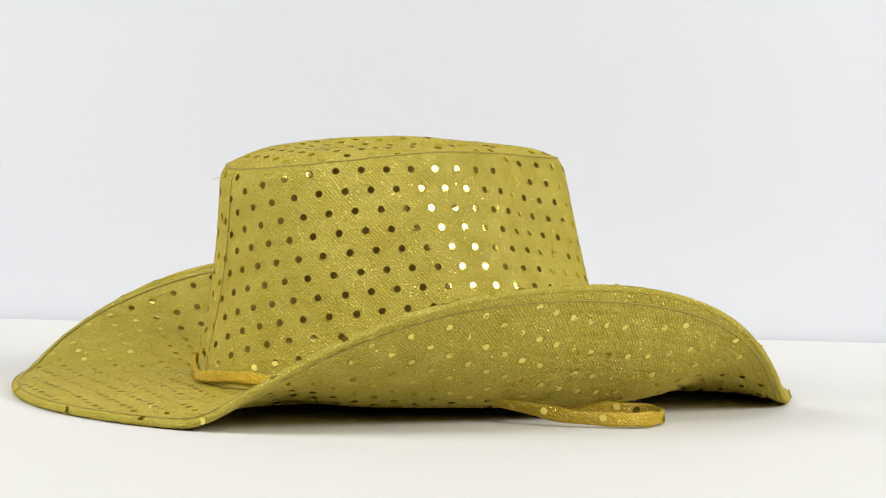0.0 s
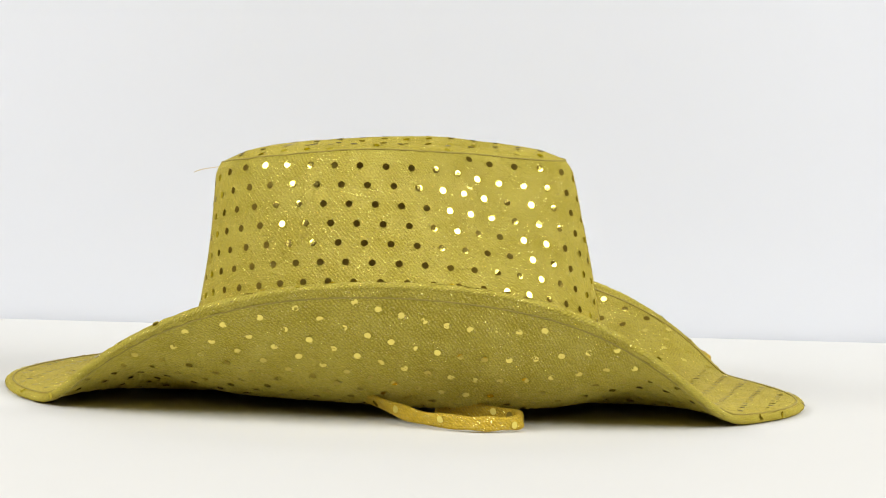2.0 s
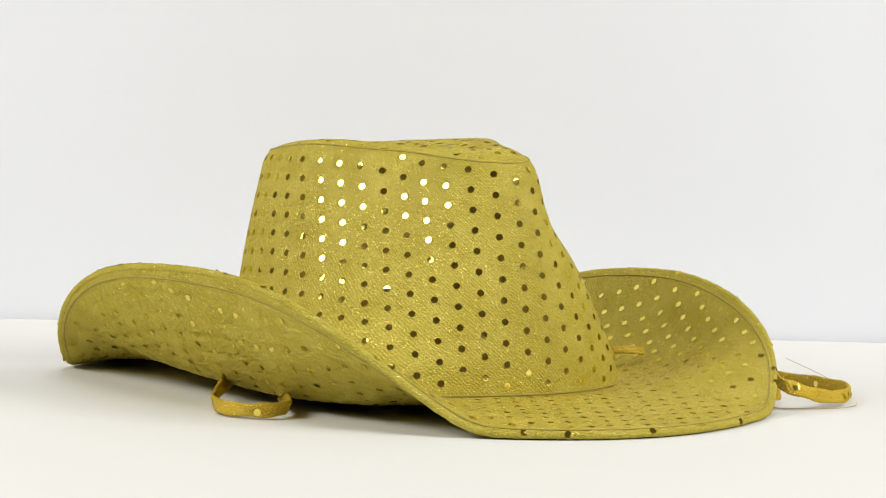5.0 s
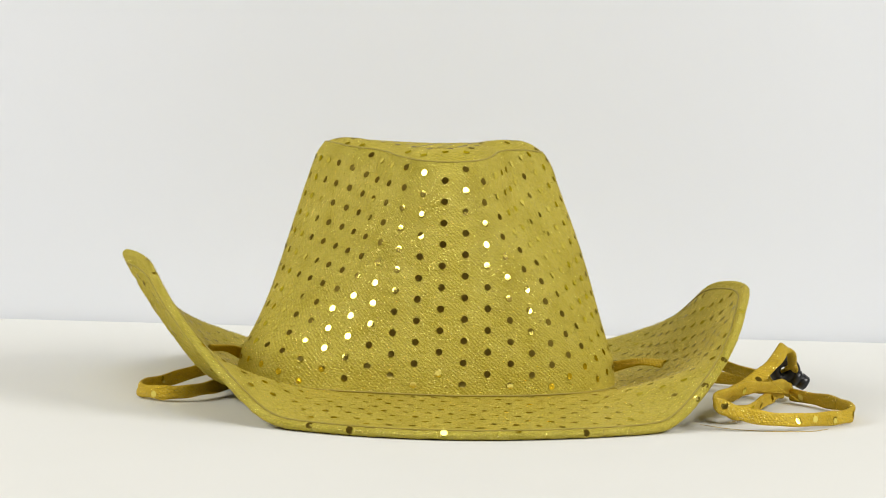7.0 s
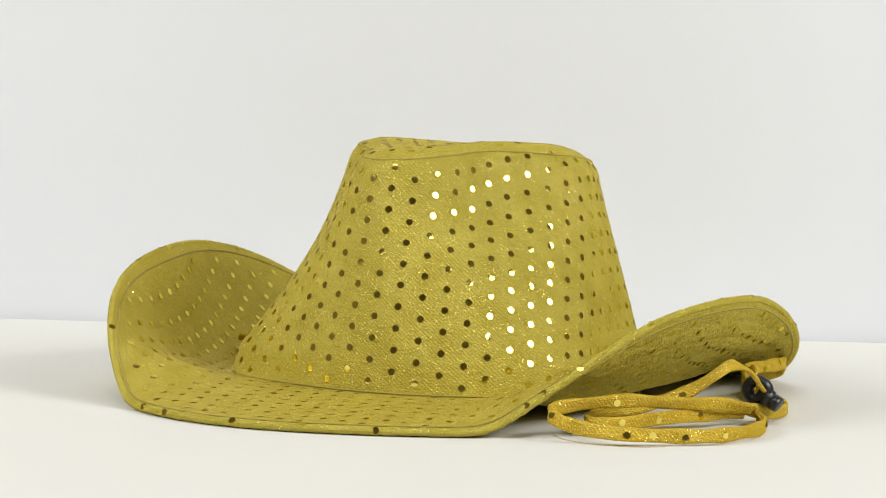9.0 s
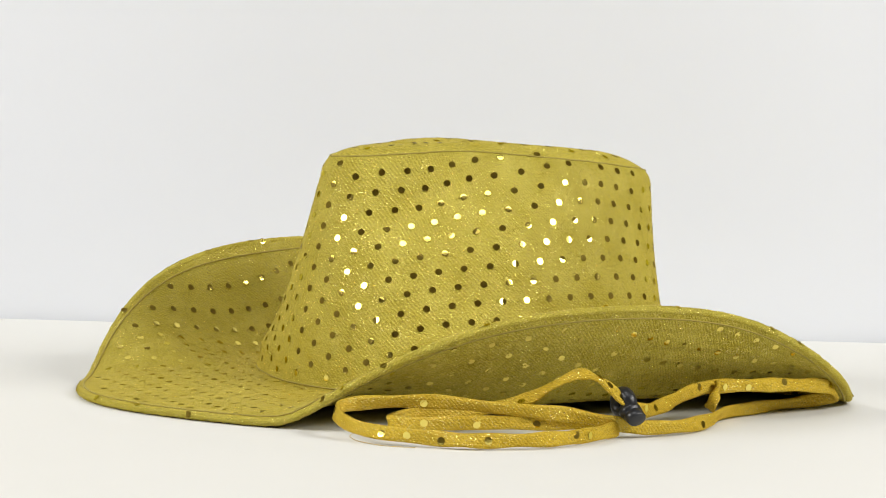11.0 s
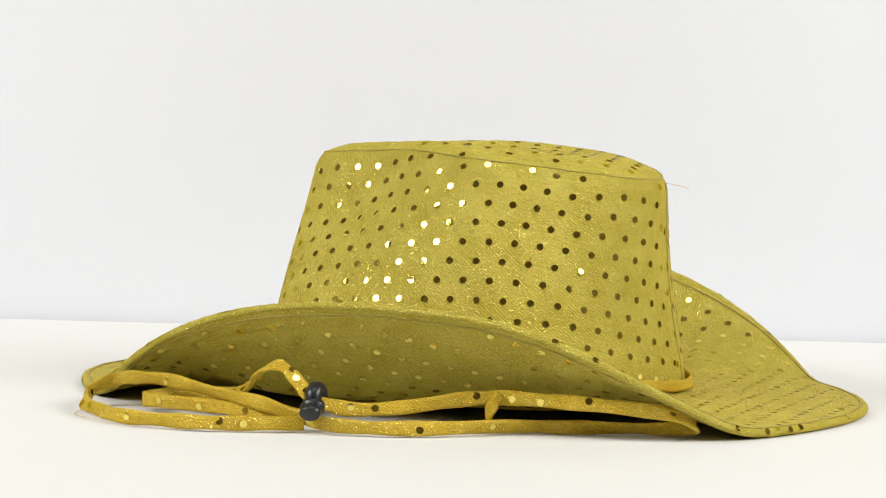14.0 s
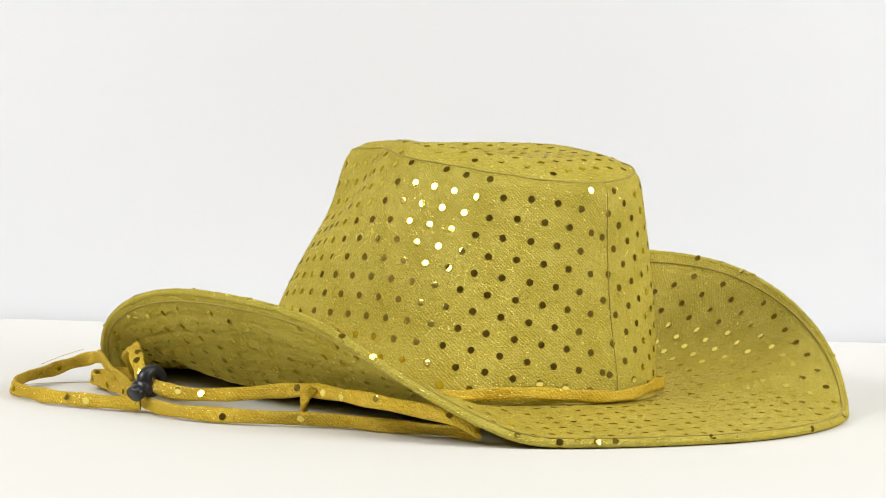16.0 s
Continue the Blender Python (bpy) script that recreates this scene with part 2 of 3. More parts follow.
def crown_radius(a, z):
    deg = math.degrees(math.atan2(math.sin(a), math.cos(a)))
    # soft hollows under the top seam, and a slight swell below them and at the back
    r = 1.2 * bell(deg, 60, 24) * bell(z, 0.068, 0.022) - 3.4 * bell(deg, 62, 24) * bell(z, 0.102, 0.013)
    r += 1.4 * bell(deg % 360, 178, 25) * bell(z, 0.1, 0.03) - 2.2 * bell(deg, -36, 14) * bell(z, 0.082, 0.018)
    return blocked_radius(a, z) + r / 1000


def rim_height(a):
    u = ((a + math.pi) / (2 * math.pi) * 24) % 24
    return sum(RIM_HEIGHT[k % 24] * max(0, 1 - abs(u - k) / 1.6) for k in range(-2, 27)) / sum(max(0, 1 - abs(u - k) / 1.6) for k in range(-2, 27)) / 1000


BASE = 0.0095


def crown_point(a, s):
    """On the side of the crown: angle a, s from 0 at the brim to 1 at the top seam."""
    z = BASE + s * (rim_height(a) - BASE)
    r = crown_radius(a, z) - 0.0022 * max(0.0, (s - 0.93) / 0.07) ** 2
    return Vector((MID[0] + r * math.cos(a), MID[1] + r * math.sin(a), z))


def top_point(a, q):
    """On the crown's top: q from 0 in the middle to 1 at the seam."""
    rim = crown_point(a, 1)
    w = q ** 3
    roll = 0.0032 + 0.0018 * max(0, math.sin(a))
    z = rim.z * w + 0.1155 * (1 - w) + roll * math.sin(math.pi * q ** 2.5)
    return Vector((MID[0] + (rim.x - MID[0]) * q, MID[1] + (rim.y - MID[1]) * q, z))


def brim_point(a, u):
    """On the middle of the brim's thickness: u from 0 at the crown to 1 at the edge."""
    r0, r1 = crown_radius(a, BASE) - 0.003, series(EDGE_R, a)
    z0, z1 = BASE - 0.003, 0.0022 + 0.0025 * math.log1p(math.exp((series(EDGE_Z, a) - 0.0022) / 0.0025))
    u = max(u, 0.0)
    # the stiff brim bows upward where its flat ends turn into the curled sides
    deg = math.degrees(a)
    bow = sum(math.exp(-(((deg - c + 180) % 360 - 180) / 14) ** 2) for c in (-138, -24, 42, 138))
    lift = 1.0 + 1.3 * min(1, max(0, (z1 - z0) / 0.03))
    r = r0 + (r1 - r0) * u
    return Vector((MID[0] + r * math.cos(a), MID[1] + r * math.sin(a), z0 + (z1 - z0) * u ** lift + 0.027 * bow * u * u * (1 - u)))


def normal_of(f, a, u, out=1):
    e = 0.004
    n = (f(a + e, u) - f(a - e, u)).cross(f(a, u + e) - f(a, u - e))
    return n.normalized() * out


TURNS = [2 * math.pi * k / 160 for k in range(160)]
BRIM_HALF = 0.0016


# ---- sequins ----
# The cloth's dots form a skewed lattice on the flat cut piece of each part.
STEP_UP, STEP_X, STEP_Y = 0.009839, 0.01072, 0.005605
BEND = 3.37596
PULL_X = (0.72, -1.18, 0.91, -0.7, -0.28, 0.22, 0.58, -0.04, -0.33, -0.09, 1.24, 0.53, -0.47, 1.66, -0.92, 2.5, -0.56, -0.24)
PULL_Y = (0.47, 0.63, -0.02, -1.39, -0.81, -0.52, -0.42, 0.09, 0.02, 0.34, -0.9, -0.1, 1.85, 0.05, -1.34, 0.71, 0.55, -1.05)

# how the cloth is drawn askew towards the back seam, on either side of it
SEAM_PULL = {1: (145, (-0.63, -9.13, -7.04, 0.07, -4.93, 2.08), (4.9, 14.19, 1.36, -16.99, 2.72, -2.27)),
             -1: (120, (-6.24, 5.19, 8.58, -4.55, 2.59, -5.2), (3.44, -13.45, 1.22, 12.18, 8.63, -10.48))}


def crown_cloth():
    """Angles and heights of the sequins on the crown's side."""
    angles = np.linspace(-math.pi, math.pi, 721)
    radii = np.array([blocked_radius(a, 0.06) for a in angles])
    run = np.hypot(np.diff(radii * np.cos(angles)), np.diff(radii * np.sin(angles)))
    length = np.concatenate([[0], np.cumsum(run)])
    around, middle = length[-1], float(np.interp(0, angles, length))

    def pulled(arc, up):
        w = 2 * math.pi * arc / around
        g = [1.0]
        for m in range(1, 5):
            g += [math.cos(m * w), math.sin(m * w)]
        g += [v * up / 0.05 for v in g]
        x = (1 / BEND - up) * math.sin(arc * BEND) + sum(p * v for p, v in zip(PULL_X, g)) / 1000
        y = 1 / BEND - (1 / BEND - up) * math.cos(arc * BEND) + sum(p * v for p, v in zip(PULL_Y, g)) / 1000
        side = 1 if arc > 0 else -1
        start, along, upward = SEAM_PULL[side]
        d, v = min(1.2, max(0.0, side * arc / around * 360 - start) / 40), up / 0.05
        g = (d, d * v, d * d, d * d * v, d * v * v, d * d * v * v)
        return x - sum(p * q for p, q in zip(along, g)) / 1000, y - sum(p * q for p, q in zip(upward, g)) / 1000

    def height(a, up):
        z, step, gone = 0.06, 0.001 if up > 0 else -0.001, 0.0
        r = blocked_radius(a, z)
        while gone < abs(up) and 0.0 < z < 0.13:
            r2 = blocked_radius(a, z + step)
            gone += math.hypot(r2 - r, step)
            r, z = r2, z + step
        return z - step * (gone - abs(up)) / 0.001

    spots = []
    for i in range(-30, 31):
        for j in range(-60, 61):
            x, y = 0.00496 + i * STEP_X, 0.005541 + j * STEP_UP + i * STEP_Y
            arc, up = 0.0, 0.0
            px, py = x, y
            for _ in range(24):
                theta, rho = math.atan2(px, 1 / BEND - py), math.hypot(px, 1 / BEND - py)
                arc, up = theta / BEND, 1 / BEND - rho
                if abs(arc) > around or abs(up) > 0.09:
                    break
                qx, qy = pulled(arc, up)
                px, py = px + 0.6 * (x - qx), py + 0.6 * (y - qy)
            if not (-around / 2 + 0.006 < arc < around / 2 + 0.004) or abs(up) > 0.075:
                continue
            a = float(np.interp((arc + middle) % around, length, angles))
            spots.append((a, height(a, up)))
    return spots


def disc_data(name, radius, dome):
    """One sequin: a thin faceted cup."""
    ring = [(radius * math.cos(math.pi / 6 * k), radius * math.sin(math.pi / 6 * k), 0) for k in range(12)]
    inner = [(0.55 * x, 0.55 * y, dome) for x, y, z in ring]
    me = bpy.data.meshes.new(name)
    faces = [(k, (k + 1) % 12, 12 + (k + 1) % 12, 12 + k) for k in range(12)] + [tuple(range(12, 24))]
    me.from_pydata(ring + inner, [], faces)
    me.materials.append(SEQUIN)
    return me


def creased_disc(name, radius, fold):
    """One sequin that is bent along a diameter."""
    ring = [(radius * math.cos(math.pi / 6 * k), radius * math.sin(math.pi / 6 * k), fold * radius * abs(math.sin(math.pi / 6 * k))) for k in range(12)]
    me = bpy.data.meshes.new(name)
    me.from_pydata(ring, [], [tuple(range(7)), (6, 7, 8, 9, 10, 11, 0)])
    me.materials.append(SEQUIN)
    return me


def seat_on(p, n, lift=0.0002, tilt=1.3):
    """The pose of a sequin that lies on a surface at p with the normal n, a little askew."""
    q = n.to_track_quat("Z", "X").to_matrix().to_4x4()
    return Matrix.Translation(p + n * lift) @ q @ pose(0, 0, 0, random.gauss(0, tilt), random.gauss(0, tilt), random.uniform(0, 360))


def joined_sequins(name, seats, owner, mesh, label):
    verts, faces = [], []
    for m in seats:
        k = len(verts)
        verts += [tuple(m @ v.co) for v in mesh.vertices]
        faces += [tuple(k + i for i in f.vertices) for f in mesh.polygons]
    me = bpy.data.meshes.new(name)
    me.from_pydata(verts, [], faces)
    return part(name, me, SEQUIN, owner, label, "stuff")


def plane_lattice(turn, reach, ox=0.0, oy=0.0, mirror=1):
    c, s = math.cos(radians(turn)), math.sin(radians(turn))
    for i in range(-40, 41):
        for j in range(-60, 61):
            x, y = i * STEP_X, mirror * (j * STEP_UP + i * STEP_Y)
            x, y = x * c - y * s + ox, x * s + y * c + oy
            if math.hypot(x, y) < reach:
                yield x, y


def dress_hat(crown, top, brim):
    disc = disc_data("sequin", 0.00156, 0.00002)
    kinds = [disc] * 5 + [creased_disc("sequin", 0.00158, fold) for fold in (0.03, 0.055, 0.08)]
    pick = random.Random(8)
    rest, count = [], 0
    for a, z in sorted(crown_cloth(), key=lambda v: abs(v[1] - 0.065)):
        s = (z - BASE) / (rim_height(a) - BASE)
        if not 0.015 < s < 0.985:
            continue
        n = normal_of(crown_point, a, s)
        m = seat_on(crown_point(a, s), n)
        count += 1
        if count <= 300:
            ob = new("sequin", pick.choice(kinds))
            ob.parent = crown
            ob.matrix_basis = m
        else:
            rest.append(m)
    joined_sequins("sequin_field", rest, crown, disc, "round gold sequins along the crown's edges")
    seats = []
    for x, y in plane_lattice(10, 0.12):
        a, r = math.atan2(y, x), math.hypot(x, y)
        rim = crown_point(a, 1)
        q = r / math.hypot(rim.x - MID[0], rim.y - MID[1])
        if 0.03 < q < 0.97:
            seats.append(seat_on(top_point(a, q), -normal_of(top_point, a, q) if normal_of(top_point, a, q).z < 0 else normal_of(top_point, a, q)))
    joined_sequins("sequin_field", seats, top, disc, "round gold sequins on the crown top")
    for side, turn, ox, oy, mirror in ((1, 1, -0.0037, -0.0007, -1), (-1, 40, 0.003, 0.002, 1)):
        seats = []
        for x, y in plane_lattice(turn, 0.24, ox, oy, mirror):
            a, r = math.atan2(y, x), math.hypot(x, y)
            r0, r1 = crown_radius(a, BASE), series(EDGE_R, a)
            p0, p1 = brim_point(a, 0), brim_point(a, 1)
            u = (r - r0) / (math.hypot(r1 - r0, 0.9 * (p1.z - p0.z)))
            if 0.03 < u < 0.955:
                n = normal_of(brim_point, a, u)
                n = n if n.z > 0 else -n
                flat = min(1.0, max(0.0, (n.z - 0.82) / 0.12)) if side > 0 else 0.6
                # the cloth puckers over the sequins where the brim lies flat
                seats.append(seat_on(brim_point(a, u) + n * side * BRIM_HALF, n * side, 0.0004 - 0.00032 * flat, 2.0 if side > 0 else 4.0))
        joined_sequins("sequin_field", seats, brim, disc, "round gold sequins on the brim's upper face" if side > 0 else "round gold sequins on the brim's underside")


def edge_sequins(brim):
    """Single sequins of the brim's cloth that come to lie on its rolled edge."""
    disc = disc_data("edge_sequin", 0.00156, 0.00002)
    rng = random.Random(17)
    a = 0.05
    while a < 2 * math.pi:
        out = (brim_point(a, 1.0) - brim_point(a, 0.97)).normalized()
        n = normal_of(brim_point, a, 0.99)
        w = rng.uniform(0.1, 1.5)
        d = out * math.cos(w) + (n if n.z > 0 else -n) * math.sin(w)
        ob = new("sequin", disc)
        ob.parent = brim
        ob.matrix_basis = seat_on(brim_point(a, 1.0) + d * 0.0017, d, 0.0001, 3)
        a += rng.choice((0.045, 0.1, 0.17, 0.26, 0.36))


def fuzz_mesh(name, spots, seed, size=1.0):
    """Short loose ends of metal yarn that stand out of the cloth; spots are (point, normal)."""
    rng = random.Random(seed)
    verts, faces = [], []
    for p, n in spots:
        d = Vector((MID[1] - p.y, p.x - MID[0], 0)).normalized() * rng.choice((1, -1)) + Vector((rng.gauss(0, 1), rng.gauss(0, 1), rng.gauss(0, 1))) * 0.3
        d = (d - n * d.dot(n) + n * rng.uniform(0.03, 0.5)).normalized()
        w = d.cross(n + Vector((0.01, 0.02, 0.03))).normalized() * size * rng.uniform(0.00008, 0.00015)
        end = p + d * size * rng.uniform(0.0007, 0.0018)
        k = len(verts)
        verts += [tuple(p - w), tuple(p + w), tuple(end + w * 0.6), tuple(end - w * 0.6)]
        faces.append((k, k + 1, k + 2, k + 3))
    me = bpy.data.meshes.new(name)
    me.from_pydata(verts, [], faces)
    return me


def add_fuzz(crown, top, brim):
    rng = random.Random(21)
    for owner, f, count in ((crown, crown_point, 36000), (top, top_point, 4000)):
        spots = []
        for _ in range(count):
            a, s = rng.uniform(0, 2 * math.pi), rng.uniform(0.02, 0.97)
            n = normal_of(f, a, s)
            spots.append((f(a, s), n if f is crown_point or n.z > 0 else -n))
        part("yarn_fuzz", fuzz_mesh("yarn_fuzz", spots, 5, 0.5), FUZZ, owner, "", "stuff")
    spots = []
    for _ in range(70000):
        a, u, side = rng.uniform(0, 2 * math.pi), rng.uniform(0.03, 1), rng.choice((1, 1, 1, 1, 1, -1))
        n = normal_of(brim_point, a, min(u, 0.99))
        n = (n if n.z > 0 else -n) * side
        spots.append((brim_point(a, u) + n * (0.0019 if u < 0.97 else 0.0021), n))
    part("yarn_fuzz", fuzz_mesh("yarn_fuzz", spots, 6, 0.62), FUZZ, brim, "", "stuff")


def ribbon_mesh(name, points, tall=0.0064, thick=0.0021, steps=6):
    """A flattened fabric cord through points (x, y, z of its lower edge, lean in degrees from upright)."""
    line = smooth_line(points, steps)
    rows, faces = [], []
    for i, p in enumerate(line):
        a, b = line[max(i - 1, 0)], line[min(i + 1, len(line) - 1)]
        d = Vector((b - a)[:3]).normalized()
        up = Vector((0, 0, 1)) - d * d.z
        up = up.normalized() if up.length > 0.05 else Vector((1, 0, 0))
        side = d.cross(up)
        lean = radians(p[3]) + 0.25 * math.sin(0.55 * i)
        w, t = up * math.cos(lean) + side * math.sin(lean), side * math.cos(lean) - up * math.sin(lean)
        mid = Vector(p[:3]) + Vector((0, 0, tall / 2)) * math.cos(radians(p[3]))
        hw, ht = tall / 2 * (1 + 0.08 * math.sin(0.9 * i)), thick / 2
        ring = ((-1, 0), (-0.9, 0.7), (-0.5, 1), (0, 0.75), (0.5, 1), (0.9, 0.7), (1, 0), (0.9, -0.7), (0.5, -1), (0, -0.75), (-0.5, -1), (-0.9, -0.7))
        rows.append([mid + w * (hw * x) + t * (ht * y) for x, y in ring])
        faces.append((mid, w, t))
    return grid_mesh(name, rows), faces


CORD = ((-0.004, 0.168, 0.001, 10), (0.012, 0.179, 0.0008, 10), (0.030, 0.188, 0.0008, 5), (0.049, 0.191, 0.0008, 0), (0.0725, 0.188, 0.0008, 0),
        (0.088, 0.177, 0.001, 5), (0.104, 0.161, 0.002, 20), (0.1105, 0.146, 0.003, 10), (0.112, 0.132, 0.006, 5), (0.105, 0.1245, 0.009, 8), (0.089, 0.131, 0.011, 15),
        (0.067, 0.143, 0.0118, 25), (0.045, 0.151, 0.0095, 25), (0.02, 0.161, 0.0075, 15), (0.0, 0.166, 0.004, 10), (-0.014, 0.169, 0.0015, 10), (-0.036, 0.166, 0.0008, 0),
        (-0.061, 0.150, 0.0008, 0), (-0.085, 0.124, 0.0008, 20), (-0.115, 0.108, 0.0008, 30), (-0.145, 0.0965, 0.001, 20), (-0.158, 0.099, 0.003, 20),
        (-0.150, 0.108, 0.0085, 15), (-0.125, 0.1195, 0.0115, 10), (-0.10, 0.124, 0.0125, 5), (-0.076, 0.1255, 0.0125, 0), (-0.06, 0.132, 0.011, 10),
        (-0.04, 0.146, 0.008, 20), (-0.022, 0.160, 0.0075, 20), (-0.0085, 0.1676, 0.012, 40), (-0.002, 0.168, 0.019, 60), (0.005, 0.1655, 0.0245, 65),
        (0.0127, 0.1625, 0.0262, 65), (0.022, 0.158, 0.021, 60), (0.03, 0.150, 0.014, 50), (0.046, 0.139, 0.008, 30), (0.07, 0.130, 0.005, 10),
        (0.0875, 0.1325, 0.0025, 10), (0.08, 0.141, 0.0022, 5), (0.0486, 0.150, 0.003, 5), (0.02, 0.158, 0.003, 5), (0.002, 0.164, 0.003, 10))
SHORT_CORD = ((-0.0109, -0.1047, 0.0068, 30), (0.005, -0.118, 0.0035, 15), (0.0201, -0.1285, 0.0012, 5), (0.040, -0.136, 0.0008, 0), (0.054, -0.134, 0.0008, 0),
              (0.0625, -0.124, 0.001, 0), (0.060, -0.113, 0.0015, 5), (0.045, -0.104, 0.002, 10), (0.02, -0.094, 0.002, 20))


def cord_sequins(owner, faces, seed, thick=0.0021):
    """Sequins on either broad face of a ribbon; faces are (middle, breadth, normal) along it."""
    disc = disc_data("cord_sequin", 0.00165, 0.00002)
    rng = random.Random(seed)
    i = 3
    while i < len(faces) - 3:
        mid, breadth, n = faces[i]
        n = n if rng.random() < 0.5 else -n
        ob = new("sequin", disc)
        ob.parent = owner
        ob.matrix_basis = seat_on(mid + breadth * rng.uniform(-0.0011, 0.0011) + n * (thick / 2), n, 0.00005, 5)
        i += rng.choice((3, 4, 5, 6))


def build_cords(hat):
    me, line = ribbon_mesh("chin_cord", CORD)
    cord = part("chin_cord", me, RIBBON, hat, "looped gold ribbon chin cord lying on the table")
    cord_sequins(cord, line, 3)
    # knot where the two strands are tied
    tab = ((-0.0735, 0.1285, 0.0035, 0), (-0.0745, 0.130, 0.007, 0), (-0.0765, 0.1295, 0.0115, 0), (-0.078, 0.127, 0.0145, 0))
    part("knot", ribbon_mesh("knot", tab, 0.0052, 0.0022)[0], RIBBON, cord, "knotted end of gold ribbon")
    # black cord lock: a hooked eye through which the cord runs, a short neck and a button
    bm = bmesh.new()
    way = Vector((-0.1, 0.86, -0.5)).normalized()
    mid = Vector((-0.0085, 0.1650, 0.0150))
    across = Vector((1, 0, 0))
    across = (across - way * across.dot(way)).normalized()
    third = way.cross(across)
    loops = []
    for k in range(28):
        w = 2 * math.pi * k / 28
        out = way * math.cos(w) + third * math.sin(w)
        thick = 0.0027 + 0.0011 * max(0.0, math.cos(w))
        loops.append([bm.verts.new(mid + out * (0.0044 + thick * math.cos(v)) + across * (0.0036 * math.sin(v))) for v in (2 * math.pi * q / 12 for q in range(12))])
    for k in range(28):
        a, b = loops[k], loops[(k + 1) % 28]
        for q in range(12):
            bm.faces.new((a[q], a[(q + 1) % 12], b[(q + 1) % 12], b[q])).smooth = True
    lock = part("cord_lock", bm, BLACK, cord, "black plastic cord lock with an open eye")
    bm = bmesh.new()
    loops = []
    for h, r in ((0.0050, 0.0001), (0.0050, 0.0052), (0.0076, 0.0051), (0.0081, 0.0042), (0.0086, 0.0042), (0.0089, 0.0047), (0.0122, 0.0044), (0.0127, 0.0038), (0.0127, 0.0001)):
        loops.append([bm.verts.new(mid + way * h + across * (r * math.cos(v)) + third * (0.8 * r * math.sin(v))) for v in (2 * math.pi * q / 20 for q in range(20))])
    for a, b in zip(loops, loops[1:]):
        for k in range(20):
            bm.faces.new((a[k], a[(k + 1) % 20], b[(k + 1) % 20], b[k])).smooth = True
    part("button", bm, BLACK, lock, "black push button")
    me, line = ribbon_mesh("short_cord", SHORT_CORD)
    short = part("chin_cord", me, RIBBON, hat, "short gold ribbon loop under the brim")
    cord_sequins(short, line, 9)
    # the cord round the back of the crown, ending in the brim's two eyelets
    points = [(0.018, 0.106, 0.0175, 50), (0.008, 0.096, 0.017, 40)]
    for deg in range(92, 270, 8):
        a = radians(deg)
        r = crown_radius(a, 0.013) + 0.0024 + 0.0012 * math.sin(deg * 0.21)
        points.append((MID[0] + r * math.cos(a), MID[1] + r * math.sin(a), 0.0102 + 0.0012 * math.sin(deg * 0.13), -8))
    points += [(-0.002, -0.098, 0.0165, -40), (0.010, -0.108, 0.018, -50)]
    me, line = ribbon_mesh("band", points, 0.0052, 0.0014, 4)
    part("band", me, RIBBON, hat, "orange-gold ribbon lying round the crown's back")
    # stray threads
    for name, pts in (("loose_thread", ((-0.105, -0.012, 0.1045), (-0.113, -0.016, 0.103), (-0.117, -0.015, 0.1015))),
                      ("loose_thread", ((0.09, 0.163, 0.012), (0.084, 0.156, 0.016), (0.074, 0.150, 0.020))),
                      ("loose_thread", ((0.093, 0.119, 0.0004), (0.105, 0.131, 0.0003), (0.110, 0.146, 0.0003), (0.109, 0.158, 0.0003), (0.105, 0.168, 0.0003), (0.096, 0.176, 0.0004)))):
        part(name, tube_mesh(name, smooth_line(pts), 0.00013, 5), RIBBON, hat, "thin frayed gold thread")


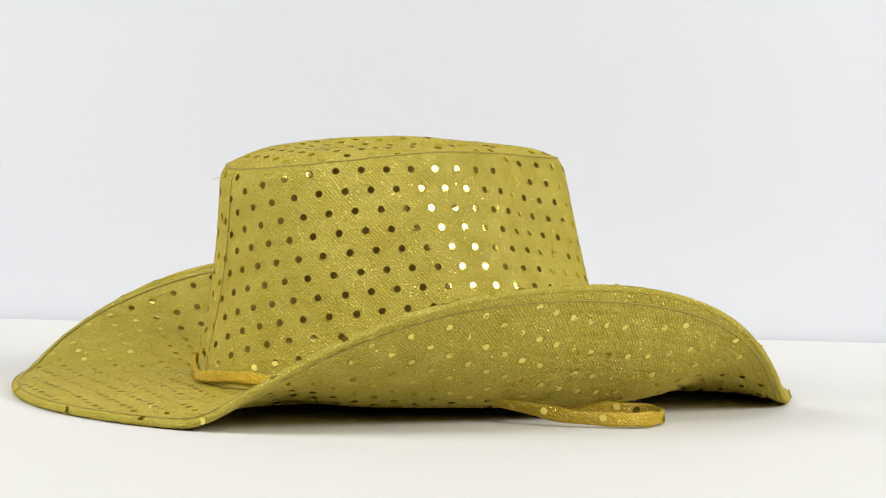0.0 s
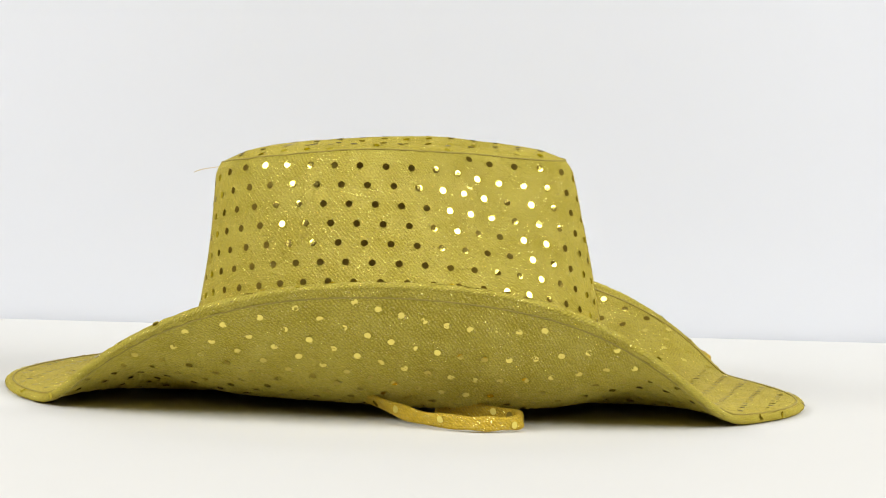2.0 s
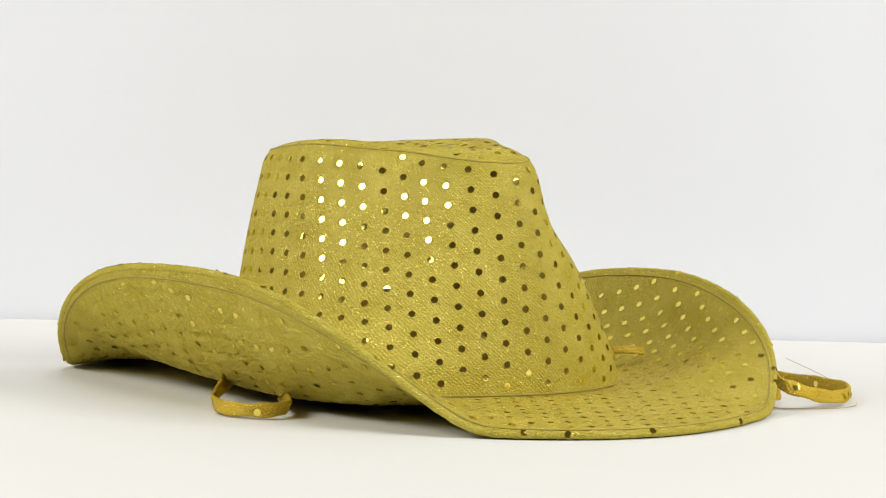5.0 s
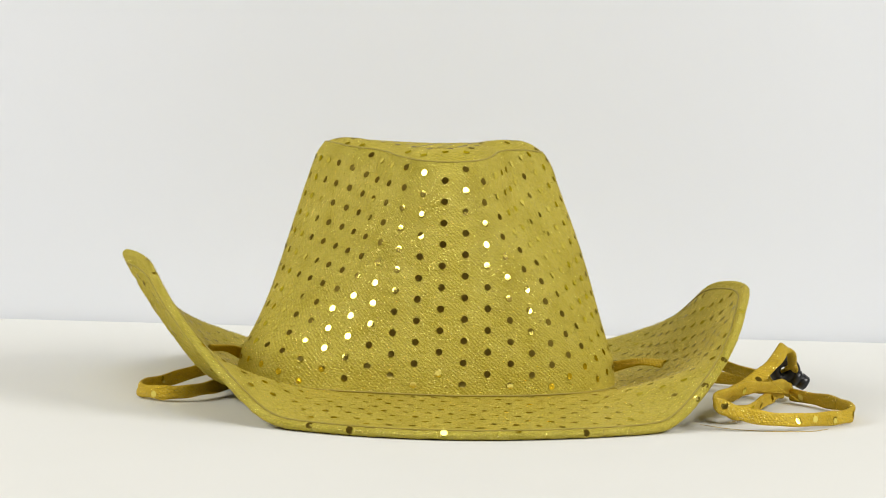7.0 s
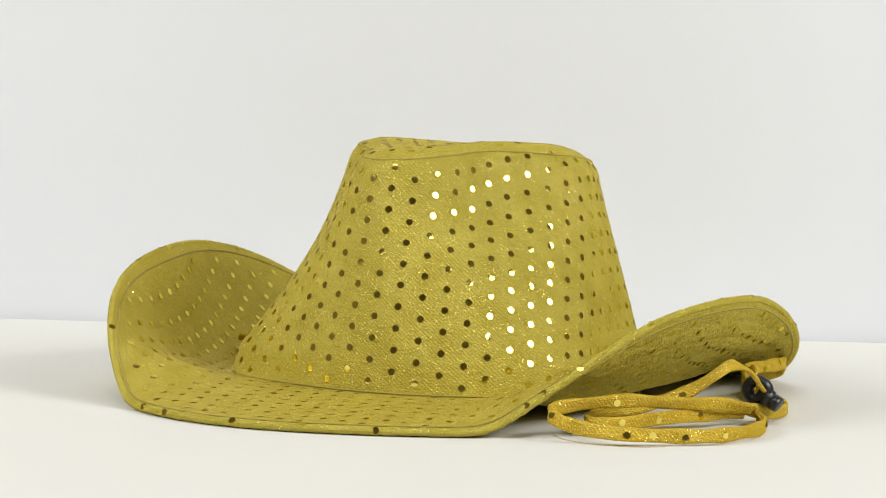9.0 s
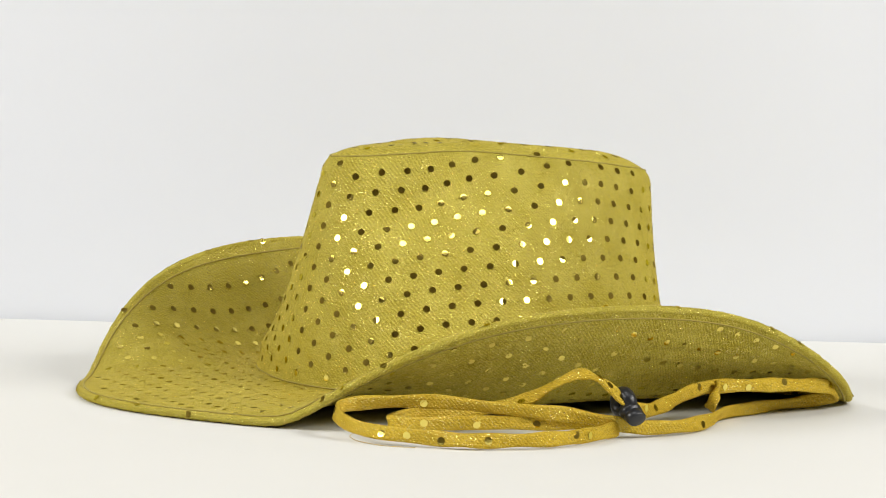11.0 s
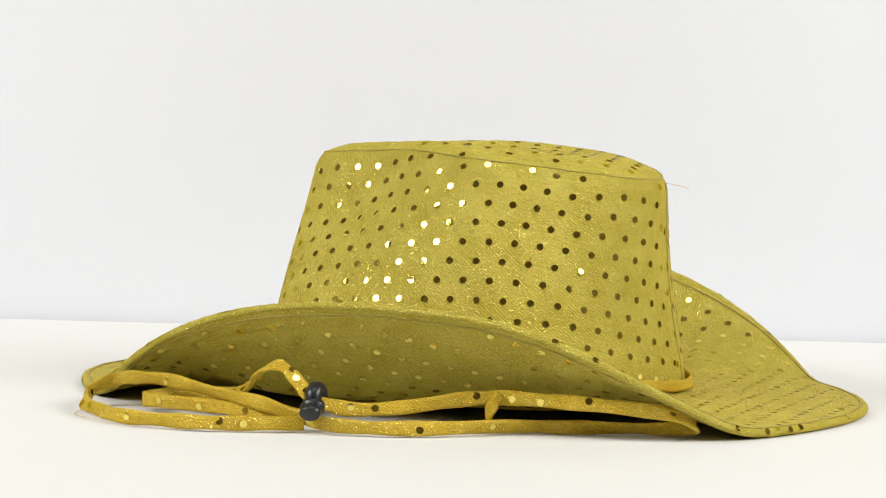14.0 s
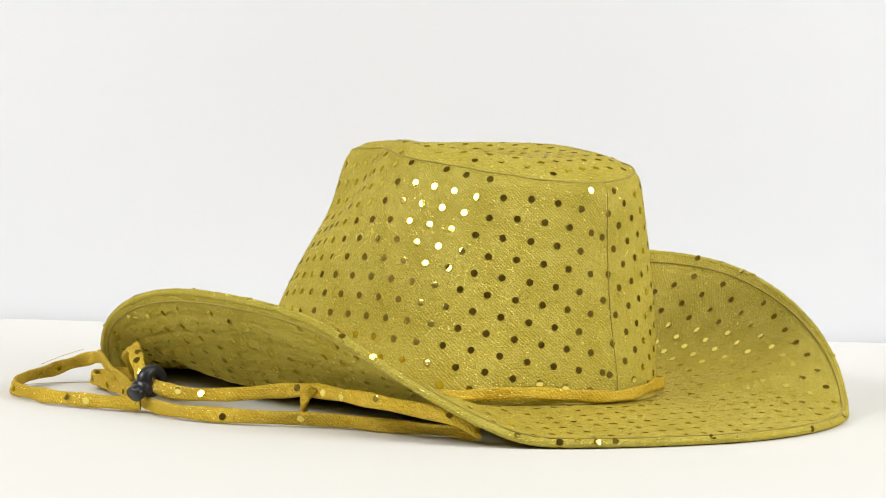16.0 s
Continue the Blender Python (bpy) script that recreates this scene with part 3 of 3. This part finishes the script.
def build_hat():
    hat = tagged(new("cowboy_hat"), "gold lame cowboy hat with round sequins and curled brim", "hat")
    crown = part("crown", woven_mesh("crown", [[crown_point(a, s / 30) for a in TURNS] for s in np.linspace(-1.2, 30, 40)], 200, 840, 0.00009, 0.0006, 0.0003, 11), LAME, hat, "tapered pinched crown in gold lame")
    top = part("crown_top", woven_mesh("crown_top", [[top_point(a, 1 - s / 20 * 0.999) for a in TURNS] for s in range(21)], 90, 640, 0.00006, 0.0006, 0.0004, 12), LAME, hat, "slightly hollow crown top set in with a seam")
    rows = []
    for side, steps in ((1, np.linspace(0, 1, 121)), (-1, np.linspace(1, 0, 121))):
        for u in steps:
            # ten rounds of quilting stitches pull the cloth in
            ring = abs((u * 10.5) % 1 - 0.5)
            quilt = (0.00013 if side > 0 else 0.00003) * (1 - 3.2 * math.exp(-(ring / 0.13) ** 2))
            rows.append([brim_point(a, u) + normal_of(brim_point, a, min(u, 0.99)) * side * (BRIM_HALF + quilt) for a in TURNS])
    brim = part("brim", woven_mesh("brim", rows, 340, 1280, [0.00019 if k < 170 else 0.00009 for k in range(340)], 0.0007, 0.00035, 13), LAME, hat, "wide quilted brim curled up at both sides")
    rows = []
    for w in np.linspace(0, 2 * math.pi, 17):
        rows.append([])
        for a in TURNS:
            n = normal_of(brim_point, a, 0.99)
            out = (brim_point(a, 1.0) - brim_point(a, 0.97)).normalized()
            rows[-1].append(brim_point(a, 1.0) + out * 0.0017 * math.cos(w) + n * 0.0018 * math.sin(w))
    part("brim_binding", woven_mesh("brim_binding", rows, 16, 1600, 0.0001, 0.0007, 0.0003, 14), LAME, brim, "rolled and stitched brim edge")
    for side in (1, -1):
        line = []
        for a in TURNS:
            u = 1 - 0.0019 / (series(EDGE_R, a) - crown_radius(a, BASE))
            line.append(np.array(brim_point(a, u) + normal_of(brim_point, a, u) * side * (BRIM_HALF + 0.0002)))
        part("stitching", tube_mesh("stitching", line, 0.00042, 5, True), THREAD, brim, "olive stitching along the brim")
    # thread laid along the crown-brim seam to draw the crease's shade
    line = [np.array(crown_point(a, 0.0) + normal_of(crown_point, a, 0.02) * 0.0003 + Vector((0, 0, -0.0010))) for a in TURNS]
    part("foot_crease", tube_mesh("foot_crease", line, 0.0004, 5, True), THREAD, crown, "seam between crown and brim, its crease shade drawn as thread")
    line = [np.array(top_point(a, 0.998) + Vector((0, 0, 0.0001))) for a in TURNS]
    part("top_seam", tube_mesh("top_seam", line, 0.00042, 6, True), THREAD, top, "sunken seam round the crown top")
    line = [np.array(crown_point(radians(185), s / 20) + Vector((-0.0001, 0, 0))) for s in range(21)]
    part("back_seam", tube_mesh("back_seam", line, 0.00032, 5), THREAD, crown, "upright seam at the crown's back")
    dress_hat(crown, top, brim)
    edge_sequins(brim)
    add_fuzz(crown, top, brim)
    build_cords(hat)
    return hat


def motions():
    rows = [(t, pose(0, 0, 0, 0, 0, turn_at(t))) for t in range(17)]
    walk(HAT, rows)


build_studio()
HAT = build_hat()
motions()
